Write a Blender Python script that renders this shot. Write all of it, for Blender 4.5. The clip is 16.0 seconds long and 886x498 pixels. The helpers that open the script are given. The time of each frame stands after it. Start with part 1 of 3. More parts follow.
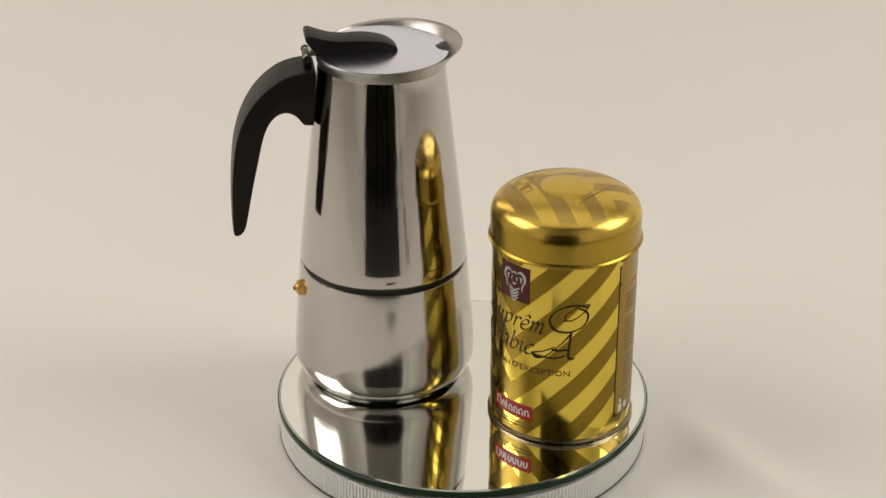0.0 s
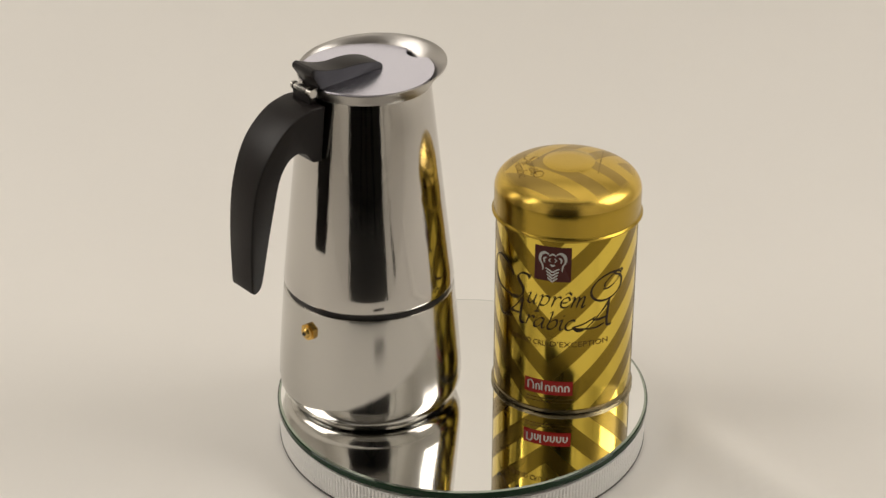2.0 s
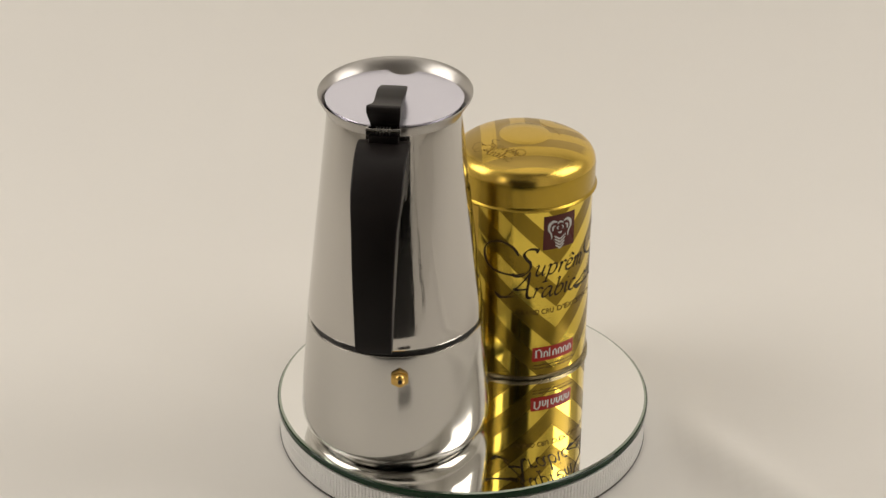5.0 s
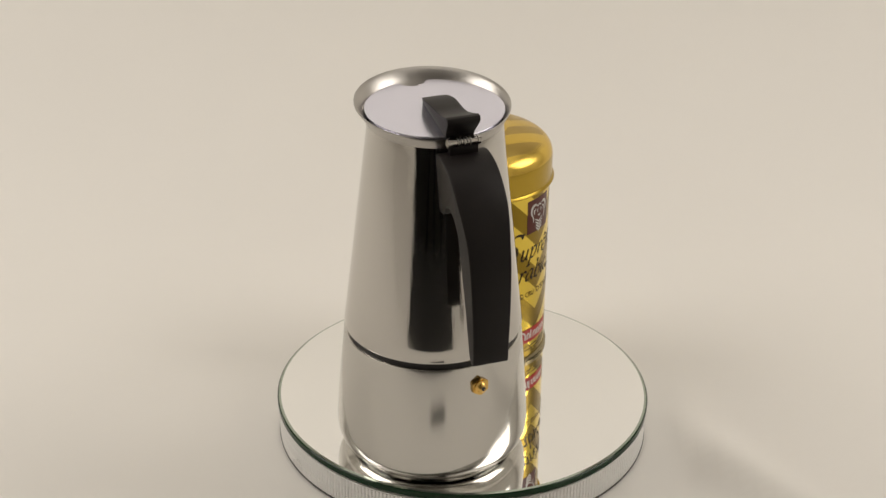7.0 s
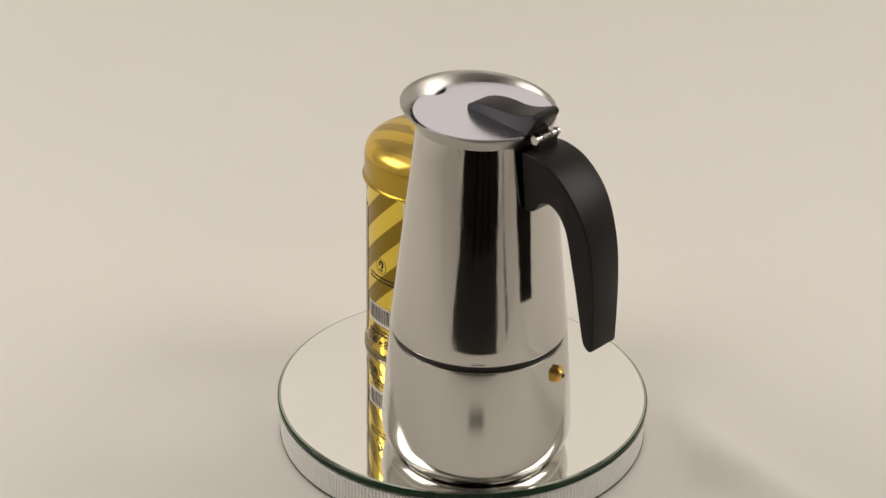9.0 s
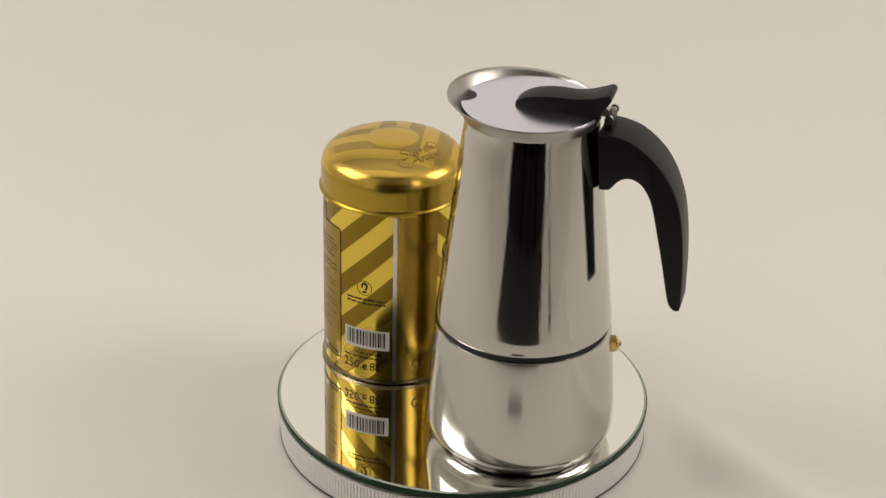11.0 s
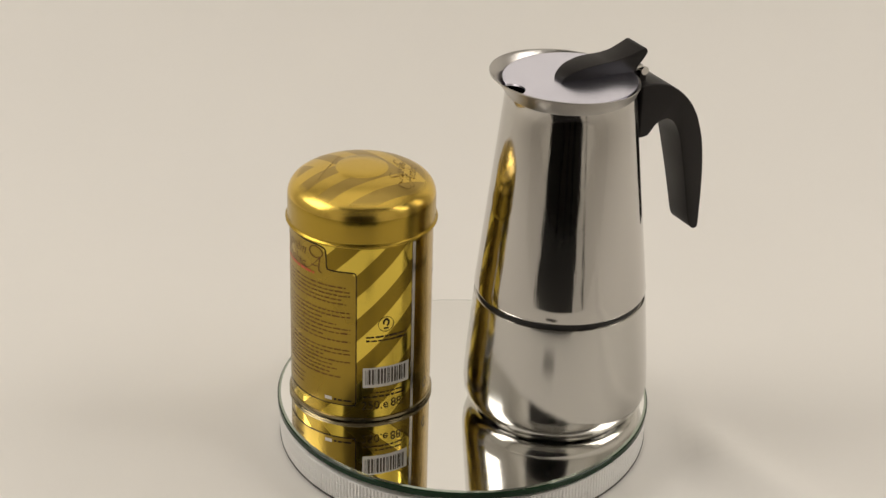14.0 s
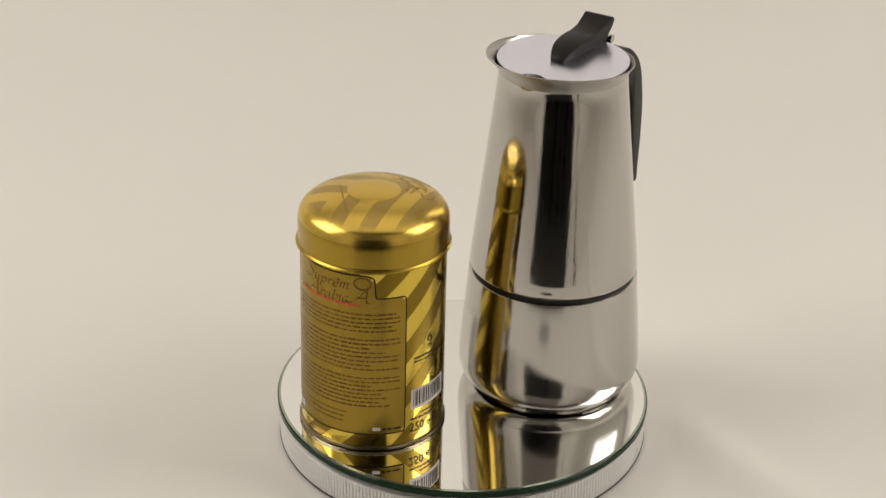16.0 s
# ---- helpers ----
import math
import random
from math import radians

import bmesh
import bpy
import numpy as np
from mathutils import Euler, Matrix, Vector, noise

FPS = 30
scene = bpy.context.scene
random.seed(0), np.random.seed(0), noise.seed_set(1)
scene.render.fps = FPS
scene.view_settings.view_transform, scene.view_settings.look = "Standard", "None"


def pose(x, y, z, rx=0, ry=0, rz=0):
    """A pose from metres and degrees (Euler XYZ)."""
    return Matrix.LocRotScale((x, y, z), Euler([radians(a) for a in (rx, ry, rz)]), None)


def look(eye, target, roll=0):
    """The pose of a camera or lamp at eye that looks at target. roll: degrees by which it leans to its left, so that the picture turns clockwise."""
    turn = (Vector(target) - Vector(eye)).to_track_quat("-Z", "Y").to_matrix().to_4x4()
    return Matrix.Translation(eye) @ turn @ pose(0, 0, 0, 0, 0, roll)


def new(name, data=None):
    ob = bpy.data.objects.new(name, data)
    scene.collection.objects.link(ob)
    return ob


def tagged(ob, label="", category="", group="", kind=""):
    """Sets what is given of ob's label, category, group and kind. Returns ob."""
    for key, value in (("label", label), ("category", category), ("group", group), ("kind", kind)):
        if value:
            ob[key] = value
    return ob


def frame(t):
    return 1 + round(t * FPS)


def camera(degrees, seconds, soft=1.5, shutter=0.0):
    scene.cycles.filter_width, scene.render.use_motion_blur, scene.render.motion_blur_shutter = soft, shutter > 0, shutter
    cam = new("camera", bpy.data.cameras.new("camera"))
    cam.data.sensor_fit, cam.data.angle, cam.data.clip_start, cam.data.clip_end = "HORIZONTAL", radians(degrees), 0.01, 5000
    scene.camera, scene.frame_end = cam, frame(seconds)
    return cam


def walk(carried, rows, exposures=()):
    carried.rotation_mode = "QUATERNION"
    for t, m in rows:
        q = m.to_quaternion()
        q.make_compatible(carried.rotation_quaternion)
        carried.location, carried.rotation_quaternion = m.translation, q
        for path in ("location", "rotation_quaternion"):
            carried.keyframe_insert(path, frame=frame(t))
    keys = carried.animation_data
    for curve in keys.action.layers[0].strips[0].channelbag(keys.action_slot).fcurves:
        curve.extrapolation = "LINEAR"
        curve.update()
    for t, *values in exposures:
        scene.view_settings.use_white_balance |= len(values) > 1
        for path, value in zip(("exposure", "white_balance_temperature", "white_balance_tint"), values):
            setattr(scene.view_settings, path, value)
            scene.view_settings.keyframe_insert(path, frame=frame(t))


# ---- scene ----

# The disc's top lies Z0 above the paper; the turntable's axis is x = y = 0.
Z0 = 0.0235
cam = camera(25.1, 16.0, soft=1.5)
EYE = pose(0, -0.9233, 0.5685 + Z0, 90 - 27.643, 0, 0.700) @ pose(0, 0, 0, 0, 0, 0.54)
walk(cam, [(0, EYE), (16, EYE)])

# ---- light ----
world = bpy.data.worlds.new("room_gloom")
world.use_nodes = True
world.node_tree.nodes["Background"].inputs[0].default_value = (0.9, 0.95, 1.0, 1)
world.node_tree.nodes["Background"].inputs[1].default_value = 0.02
scene.world = world


def softbox(name, eye, target, size_x, size_y, watts, colour):
    data = bpy.data.lights.new(name, "AREA")
    data.shape, data.size, data.size_y, data.energy, data.color = "RECTANGLE", size_x, size_y, watts, colour
    ob = new(name, data)
    ob.matrix_world = look(eye, target)
    return ob


softbox("softbox_left", (-0.64, -0.04, 0.70), (0, 0.11, 0.42), 0.48, 0.50, 3.3, (1.0, 0.945, 0.88))
softbox("softbox_right", (0.66, -0.02, 0.69), (0, 0.11, 0.42), 0.44, 0.50, 3.1, (1.0, 0.945, 0.88))
# unseen overhead lamp, added to fill in the floor and wall
softbox("softbox_top", (0.0, 0.26, 1.27), (0, 0.30, 0.25), 1.3, 0.9, 1.35, (1.0, 0.95, 0.90))


# ---- materials ----
def material(name, colour, rough=0.5, metal=0.0):
    m = bpy.data.materials.new(name)
    m.use_nodes = True
    b = m.node_tree.nodes["Principled BSDF"]
    b.inputs["Base Color"].default_value = (*colour, 1)
    b.inputs["Roughness"].default_value = rough
    b.inputs["Metallic"].default_value = metal
    return m, m.node_tree, b


def add(tree, kind, **values):
    n = tree.nodes.new(kind)
    for key, value in values.items():
        setattr(n, key, value)
    return n


def maths(tree, op, a, b=None):
    n = add(tree, "ShaderNodeMath", operation=op)
    for i, v in enumerate((a, b)):
        if v is None:
            continue
        if isinstance(v, (int, float)):
            n.inputs[i].default_value = v
        else:
            tree.links.new(v, n.inputs[i])
    return n.outputs[0]


def noise_of(tree, scale, stretch=(1, 1, 1), detail=4.0):
    tex = add(tree, "ShaderNodeTexCoord")
    mp = add(tree, "ShaderNodeMapping")
    mp.inputs["Scale"].default_value = stretch
    tree.links.new(tex.outputs["Object"], mp.inputs["Vector"])
    n = add(tree, "ShaderNodeTexNoise")
    n.inputs["Scale"].default_value, n.inputs["Detail"].default_value = scale, detail
    tree.links.new(mp.outputs[0], n.inputs["Vector"])
    return n.outputs["Fac"]


def ranged(tree, value, lo, hi, a=0.3, b=0.7):
    n = add(tree, "ShaderNodeMapRange")
    for i, v in enumerate((a, b, lo, hi)):
        n.inputs[i + 1].default_value = v
    tree.links.new(value, n.inputs[0])
    return n.outputs[0]


def mixed(tree, fac, a, b):
    n = add(tree, "ShaderNodeMix", data_type="RGBA")
    for i, v in ((6, a), (7, b)):
        if isinstance(v, tuple):
            n.inputs[i].default_value = (*v, 1)
        else:
            tree.links.new(v, n.inputs[i])
    if isinstance(fac, (int, float)):
        n.inputs[0].default_value = fac
    else:
        tree.links.new(fac, n.inputs[0])
    return n.outputs[2]


def bumped(tree, shader, height, strength, distance):
    n = add(tree, "ShaderNodeBump")
    n.inputs["Strength"].default_value, n.inputs["Distance"].default_value = strength, distance
    tree.links.new(height, n.inputs["Height"])
    tree.links.new(n.outputs[0], shader.inputs["Normal"])


def plain(name, colour, rough=0.5, metal=0.0, vary=0.12, scale=60.0, bump=0.0, stretch=(1, 1, 1)):
    m, tree, b = material(name, colour, rough, metal)
    f = noise_of(tree, scale, stretch)
    tree.links.new(mixed(tree, f, tuple(c * (1 - vary) for c in colour), tuple(min(1, c * (1 + vary)) for c in colour)), b.inputs["Base Color"])
    tree.links.new(ranged(tree, noise_of(tree, scale * 0.23), rough * 0.85, rough * 1.15), b.inputs["Roughness"])
    if bump:
        bumped(tree, b, noise_of(tree, scale * 6, stretch), 0.5, bump)
    return m


PAPER = plain("white_paper", (0.80, 0.775, 0.73), 0.75, vary=0.025, scale=7, bump=0.0003)
BOARD = plain("white_board", (0.78, 0.76, 0.72), 0.7, vary=0.03, scale=9)
BOARD_PALE = plain("pale_grey_board", (0.73, 0.705, 0.66), 0.7, vary=0.05, scale=9)
BOARD_DIM = plain("dim_grey_board", (0.15, 0.14, 0.125), 0.8, vary=0.08, scale=9)
ROOM_PAINT = plain("pale_room_paint", (0.72, 0.69, 0.64), 0.8, vary=0.08, scale=3)
CLOTH = plain("dark_cloth", (0.012, 0.0105, 0.009), 0.9, vary=0.3, scale=20)
STEEL = plain("polished_steel", (0.535, 0.515, 0.485), 0.085, 1.0, vary=0.03, scale=14, stretch=(3, 3, 0.6))
brush = noise_of(STEEL.node_tree, 850, (1, 1, 0.0002), 2.0)
bumped(STEEL.node_tree, STEEL.node_tree.nodes["Principled BSDF"], brush, 1.0, 0.00003)
STEEL_BASE = plain("satin_polished_steel", (0.555, 0.54, 0.51), 0.15, 1.0, vary=0.03, scale=18)
# the pot lid's lilac cast is reflected light put into its colour
STEEL_LID = plain("lilac_cast_steel", (0.84, 0.84, 0.97), 0.24, 1.0, vary=0.02, scale=12)
STEEL_SATIN = plain("satin_steel", (0.45, 0.43, 0.405), 0.33, 1.0, vary=0.05, scale=40)
STEEL_DARK = plain("shadowed_steel", (0.30, 0.29, 0.27), 0.35, 1.0, vary=0.1, scale=90)
RUBBER = plain("black_rubber", (0.012, 0.011, 0.010), 0.6, vary=0.2)
PLASTIC = plain("black_plastic", (0.0092, 0.0070, 0.0066), 0.42, vary=0.2, scale=120, bump=0.00012)
PLASTIC.node_tree.nodes["Principled BSDF"].inputs["Specular IOR Level"].default_value = 0.22
BRASS = plain("brass", (0.72, 0.47, 0.14), 0.22, 1.0, vary=0.15, scale=200)
MIRROR = material("mirror_silver", (0.985, 0.985, 0.97), 0.0, 1.0)[0]
GLASS_EDGE = plain("green_glass_edge", (0.010, 0.032, 0.014), 0.06, vary=0.3, scale=25)
GLASS_EDGE.node_tree.nodes["Principled BSDF"].inputs["Specular IOR Level"].default_value = 0.16
GLASS_BEVEL = plain("pale_glass_bevel", (0.40, 0.45, 0.38), 0.06, 0.85, vary=0.1, scale=25)
DRUM = plain("pearl_grey_plastic", (0.88, 0.87, 0.85), 0.3, vary=0.06, scale=30)
DRUM_RIM = plain("dark_grey_plastic", (0.05, 0.047, 0.042), 0.4)
GOLD_PALE = (0.79, 0.59, 0.093)
BRONZE = (0.275, 0.185, 0.024)
# the lid's gold, darkened to carry the skirt's shade in its colour
GOLD_SKIRT_SHADED = plain("shaded_satin_gold", (0.44, 0.30, 0.045), 0.24, 1.0, vary=0.04, scale=40)
TIN_RIM = plain("lacquered_tin_rim", (0.30, 0.25, 0.15), 0.25, 1.0, vary=0.06, scale=60)
TIN_BARE = plain("bare_tin", (0.72, 0.70, 0.66), 0.22, 1.0, vary=0.08, scale=100)
INK = plain("dark_brown_ink", (0.030, 0.018, 0.008), 0.35, vary=0.2, scale=300)
INK_SOFT = plain("brown_ink", (0.11, 0.062, 0.012), 0.35, 0.3, vary=0.2, scale=300)
INK_FAINT = plain("faint_brown_ink", (0.15, 0.068, 0.014), 0.35, 0.6, vary=0.2, scale=300)
INK_EMBOSS = plain("embossed_gold_ink", (0.27, 0.175, 0.035), 0.35, 0.7, vary=0.2, scale=300)
LID_INK = plain("fine_gold_ink", (0.36, 0.245, 0.055), 0.33, 0.9, vary=0.2, scale=300)
INK_RED = plain("red_ink", (0.58, 0.09, 0.02), 0.35, 0.2)
MAROON = plain("maroon_ink", (0.085, 0.018, 0.014), 0.3, vary=0.1, scale=150)
RED = plain("red_label_ink", (0.40, 0.024, 0.018), 0.3, vary=0.08, scale=150)
WHITE_INK = plain("white_ink", (0.74, 0.71, 0.66), 0.4, vary=0.05, scale=200)
SILVER_INK = plain("silver_ink", (0.55, 0.54, 0.51), 0.35, 0.4, vary=0.12, scale=400)
PANEL_GOLD = plain("dull_gold_print", (0.35, 0.24, 0.04), 0.28, 1.0, vary=0.06, scale=80)
for _m in (MAROON, INK, INK_SOFT, RED):
    _m.node_tree.nodes["Principled BSDF"].inputs["Specular IOR Level"].default_value = 0.2
GOLD_PLAIN = plain("plain_gold_print", (0.42, 0.28, 0.05), 0.22, 1.0, vary=0.05, scale=60)

STRIPE = 0.0257
LID_STRIPE = 0.0235


def banded(name, light, dark, light_rough, dark_rough, lid):
    """Light and dark chevron bands printed on gold tin; the UV map holds metres."""
    m, tree, b = material(name, light, light_rough, 1.0)
    uv = add(tree, "ShaderNodeUVMap", uv_map="metres")
    xyz = add(tree, "ShaderNodeSeparateXYZ")
    tree.links.new(uv.outputs[0], xyz.inputs[0])
    arm = maths(tree, "MULTIPLY", maths(tree, "ABSOLUTE", xyz.outputs[0]), 1.05 if lid else 1.0)
    turn = maths(tree, "FRACT", maths(tree, "ADD", maths(tree, "DIVIDE", maths(tree, "SUBTRACT", xyz.outputs[1], arm), LID_STRIPE if lid else STRIPE), 20.69 if lid else 20.03))
    tooth = maths(tree, "ABSOLUTE", maths(tree, "SUBTRACT", turn, 0.5))
    is_dark = ranged(tree, tooth, 0.0, 1.0, 0.244, 0.256)
    if lid:
        radial = add(tree, "ShaderNodeVectorMath", operation="LENGTH")
        tree.links.new(uv.outputs[0], radial.inputs[0])
        on_top = ranged(tree, radial.outputs["Value"], 1.0, 0.0, 0.0315, 0.0350)
        off_disc = ranged(tree, radial.outputs["Value"], 0.0, 1.0, 0.0133, 0.0137)
        is_dark = maths(tree, "MULTIPLY", maths(tree, "MULTIPLY", is_dark, on_top), off_disc)
    grain = noise_of(tree, 45)
    pale = mixed(tree, grain, tuple(c * 0.95 for c in light), light)
    deep = mixed(tree, grain, tuple(c * 0.88 for c in dark), dark)
    tree.links.new(mixed(tree, is_dark, pale, deep), b.inputs["Base Color"])
    tree.links.new(ranged(tree, is_dark, light_rough, dark_rough, 0, 1), b.inputs["Roughness"])
    return m


GOLD_BANDS = banded("gold_chevron_print", GOLD_PALE, BRONZE, 0.13, 0.27, False)
GOLD_LID_BANDS = banded("gold_chevron_lid", (0.74, 0.51, 0.10), (0.50, 0.345, 0.09), 0.25, 0.30, True)


# ---- building helpers ----
def part(name, bm, mat, parent=None, label="", smooth=True, flat_angle=35):
    mesh = bpy.data.meshes.new(name)
    if smooth:
        for f in bm.faces:
            f.smooth = True
        for e in bm.edges:
            if len(e.link_faces) == 2 and e.calc_face_angle(0) > radians(flat_angle):
                e.smooth = False
    bm.to_mesh(mesh)
    bm.free()
    for m in (mat if isinstance(mat, (list, tuple)) else (mat,)):
        mesh.materials.append(m)
    ob = new(name, mesh)
    if parent:
        ob.parent = parent
    if label:
        ob["label"] = label
    return ob


def lathe(profile, steps=160, shape=None, closed=False):
    """A turned body from (radius, height) pairs; shape(r, z, angle) may bend each ring."""
    bm = bmesh.new()
    rings = []
    for r, z in profile:
        if r < 1e-6:
            rings.append([bm.verts.new((0, 0, z))])
            continue
        ring = []
        for i in range(steps):
            a = 2 * math.pi * i / steps
            rr, zz = shape(r, z, a) if shape else (r, z)
            ring.append(bm.verts.new((rr * math.cos(a), rr * math.sin(a), zz)))
        rings.append(ring)
    pairs = list(zip(rings, rings[1:]))
    if closed:
        pairs.append((rings[-1], rings[0]))
    for a, b in pairs:
        for i in range(steps):
            j = (i + 1) % steps
            if len(a) == 1 and len(b) > 1:
                bm.faces.new((a[0], b[j], b[i]))
            elif len(b) == 1 and len(a) > 1:
                bm.faces.new((a[i], a[j], b[0]))
            elif len(a) > 1:
                bm.faces.new((a[i], a[j], b[j], b[i]))
    bmesh.ops.recalc_face_normals(bm, faces=bm.faces)
    return bm


def box(bm, x0, x1, y0, y1, z0, z1, bevel=0.0):
    made = bmesh.ops.create_cube(bm, size=1, matrix=Matrix.LocRotScale(((x0 + x1) / 2, (y0 + y1) / 2, (z0 + z1) / 2), None, (x1 - x0, y1 - y0, z1 - z0)))
    if bevel:
        es = {e for v in made["verts"] for e in v.link_edges}
        bmesh.ops.bevel(bm, geom=list(es), offset=bevel, segments=2, affect="EDGES", profile=0.6)
    return bm


def rod(bm, p, q, r, segments=14):
    d = Vector(q) - Vector(p)
    m = Matrix.Translation((Vector(p) + Vector(q)) / 2) @ d.to_track_quat("Z", "Y").to_matrix().to_4x4()
    bmesh.ops.create_cone(bm, cap_ends=True, segments=segments, radius1=r, radius2=r, depth=d.length, matrix=m)
    return bm


def thing(name, label, category, **more):
    return tagged(new(name), label, category, **more)


# ---- the setting ----
def backdrop():
    """One sheet of paper: table top, sweep and back wall."""
    bm = bmesh.new()
    prof = [(-0.348 + 0.008 * i, 0.0) for i in range(65)]
    prof += [(0.170 + 0.21 * math.sin(radians(a)), 0.21 - 0.21 * math.cos(radians(a))) for a in range(6, 67, 6)]
    y1, z1 = prof[-1]
    prof += [(y1 + 0.040 * i, z1 + 0.090 * i) for i in range(1, 14)]
    xs = [-0.95, -0.8, -0.65, -0.5, -0.42] + [-0.36 + 0.009 * i for i in range(86)] + [0.47, 0.6, 0.75, 0.95]
    rows = []
    for k, (y, z) in enumerate(prof):
        row = []
        for x in xs:
            # added ridge off the disc's edge makes a shadow streak; sheet is never quite flat
            d = (x - 0.106) * 0.793 + (y - 0.040) * 0.610
            along = (x - 0.106) * 0.610 - (y - 0.040) * 0.793
            shade_ridge = 0.0085 * math.exp(-((d + 0.018) / 0.018) ** 2) * max(0, min(1, (along + 0.02) / 0.06)) * (0.0 if math.hypot(x, y) < 0.108 else min(1, (math.hypot(x, y) - 0.108) / 0.03))
            wave = 0.0011 * noise.noise(Vector((x * 5, y * 5 + z * 4, 0.3))) * min(1, max(0, (math.hypot(x, y) - 0.115) / 0.1))
            row.append(bm.verts.new((x, y - wave if k > 67 else y, z + shade_ridge + (abs(wave) if k <= 67 else 0))))
        rows.append(row)
    for a, b in zip(rows, rows[1:]):
        for i in range(len(xs) - 1):
            bm.faces.new((a[i], a[i + 1], b[i + 1], b[i]))
    ob = part("backdrop", bm, PAPER)
    sol = ob.modifiers.new("thickness", "SOLIDIFY")
    sol.thickness, sol.offset = 0.0006, -1
    return tagged(ob, "seamless warm white paper sweep under the turntable", "backdrop", kind="structure")


backdrop()


def walls():
    for name, x0, x1 in (("wall_west", -0.93, -0.91), ("wall_east", 0.91, 0.93)):
        bm = box(bmesh.new(), x0, x1, -0.62, 0.9, 0.001, 1.3)
        tagged(part(name, bm, BOARD, smooth=False), "plain white side board of the photo tent", "wall", kind="structure")
    for name, x0, x1 in (("wall_front_west", -0.93, -0.34), ("wall_front_middle", 0.255, 0.325), ("wall_front_east", 0.345, 0.93)):
        bm = box(bmesh.new(), x0, x1, -0.64, -0.625, -0.35, 1.315)
        tagged(part(name, bm, BOARD, smooth=False), "plain white front board of the photo tent", "wall", kind="structure")
    # unseen panel added to dim what the boiler mirrors above the slot
    bm = box(bmesh.new(), -0.338, 0.253, -0.638, -0.627, 0.505, 1.315)
    tagged(part("wall_front_flap", bm, BOARD_DIM, smooth=False), "unseen dim grey panel added over the slot to shape the boiler's reflections", "wall", kind="structure")
    # unseen boards added on both sides to bound the jug's mirrored dark stripe
    for name, a, b, c in (("board_floor_west", -0.93, -0.184, -0.315), ("board_floor_middle", 0.185, 0.122, 0.235), ("board_floor_east", 0.93, 0.219, 0.345)):
        bm = bmesh.new()
        far = c + 0.10 if name.endswith("middle") else a
        near = b + 0.075 if name.endswith("middle") else a
        f = bm.faces.new([bm.verts.new(p) for p in ((near, -0.346, -0.001), (b, -0.346, -0.001), (c, -0.62, -0.001), (far, -0.62, -0.001))])
        up = bmesh.ops.extrude_face_region(bm, geom=[f])
        for v in up["geom"]:
            if isinstance(v, bmesh.types.BMVert):
                v.co.z = 0.003
        bmesh.ops.recalc_face_normals(bm, faces=bm.faces)
        tagged(part(name, bm, BOARD_PALE, smooth=False), "unseen pale board added to edge the dark stripe mirrored in the jug", "board", kind="structure")
    # unseen dark panel, added so the tin lid's shoulder mirrors no bright top
    bm = box(bmesh.new(), -1.0, 1.0, -0.65, -0.26, 1.32, 1.34)
    tagged(part("ceiling_front", bm, BOARD_DIM, smooth=False), "unseen dim grey panel added overhead to darken the tin lid's reflection", "ceiling", kind="structure")
    bm = box(bmesh.new(), -1.0, 1.0, -0.25, 0.9, 1.32, 1.34)
    tagged(part("ceiling", bm, BOARD, smooth=False), "plain white top board of the photo tent", "ceiling", kind="structure")
    for name, d in (("wall_south", (-2.6, 2.6, -2.82, -2.8, -0.75, 2.4)), ("wall_north", (-2.6, 2.6, 1.6, 1.62, -0.75, 2.4)),
                    ("wall_left", (-2.62, -2.6, -2.8, 1.6, -0.75, 2.4)), ("wall_right", (2.6, 2.62, -2.8, 1.6, -0.75, 2.4)),
                    ("floor", (-2.6, 2.6, -2.8, 1.6, -0.77, -0.75)), ("ceiling_room", (-2.6, 2.6, -2.8, 1.6, 2.4, 2.42))):
        tagged(part(name, box(bmesh.new(), *d), CLOTH if name == "floor" else ROOM_PAINT, smooth=False), "dim unlit room surface behind the camera", "room", kind="structure")


walls()


def table():
    t = thing("table", "dark table under the paper sweep", "table")
    part("tabletop", box(bmesh.new(), -1.0, 1.0, -0.62, 0.95, -0.032, -0.002, 0.003), CLOTH, t)
    for x in (-0.93, 0.93):
        for y in (-0.57, 0.88):
            part("leg", box(bmesh.new(), x - 0.025, x + 0.025, y - 0.025, y + 0.025, -0.75, -0.033, 0.003), CLOTH, t)


table()

# ---- the turntable ----
DISC_R = 0.1002


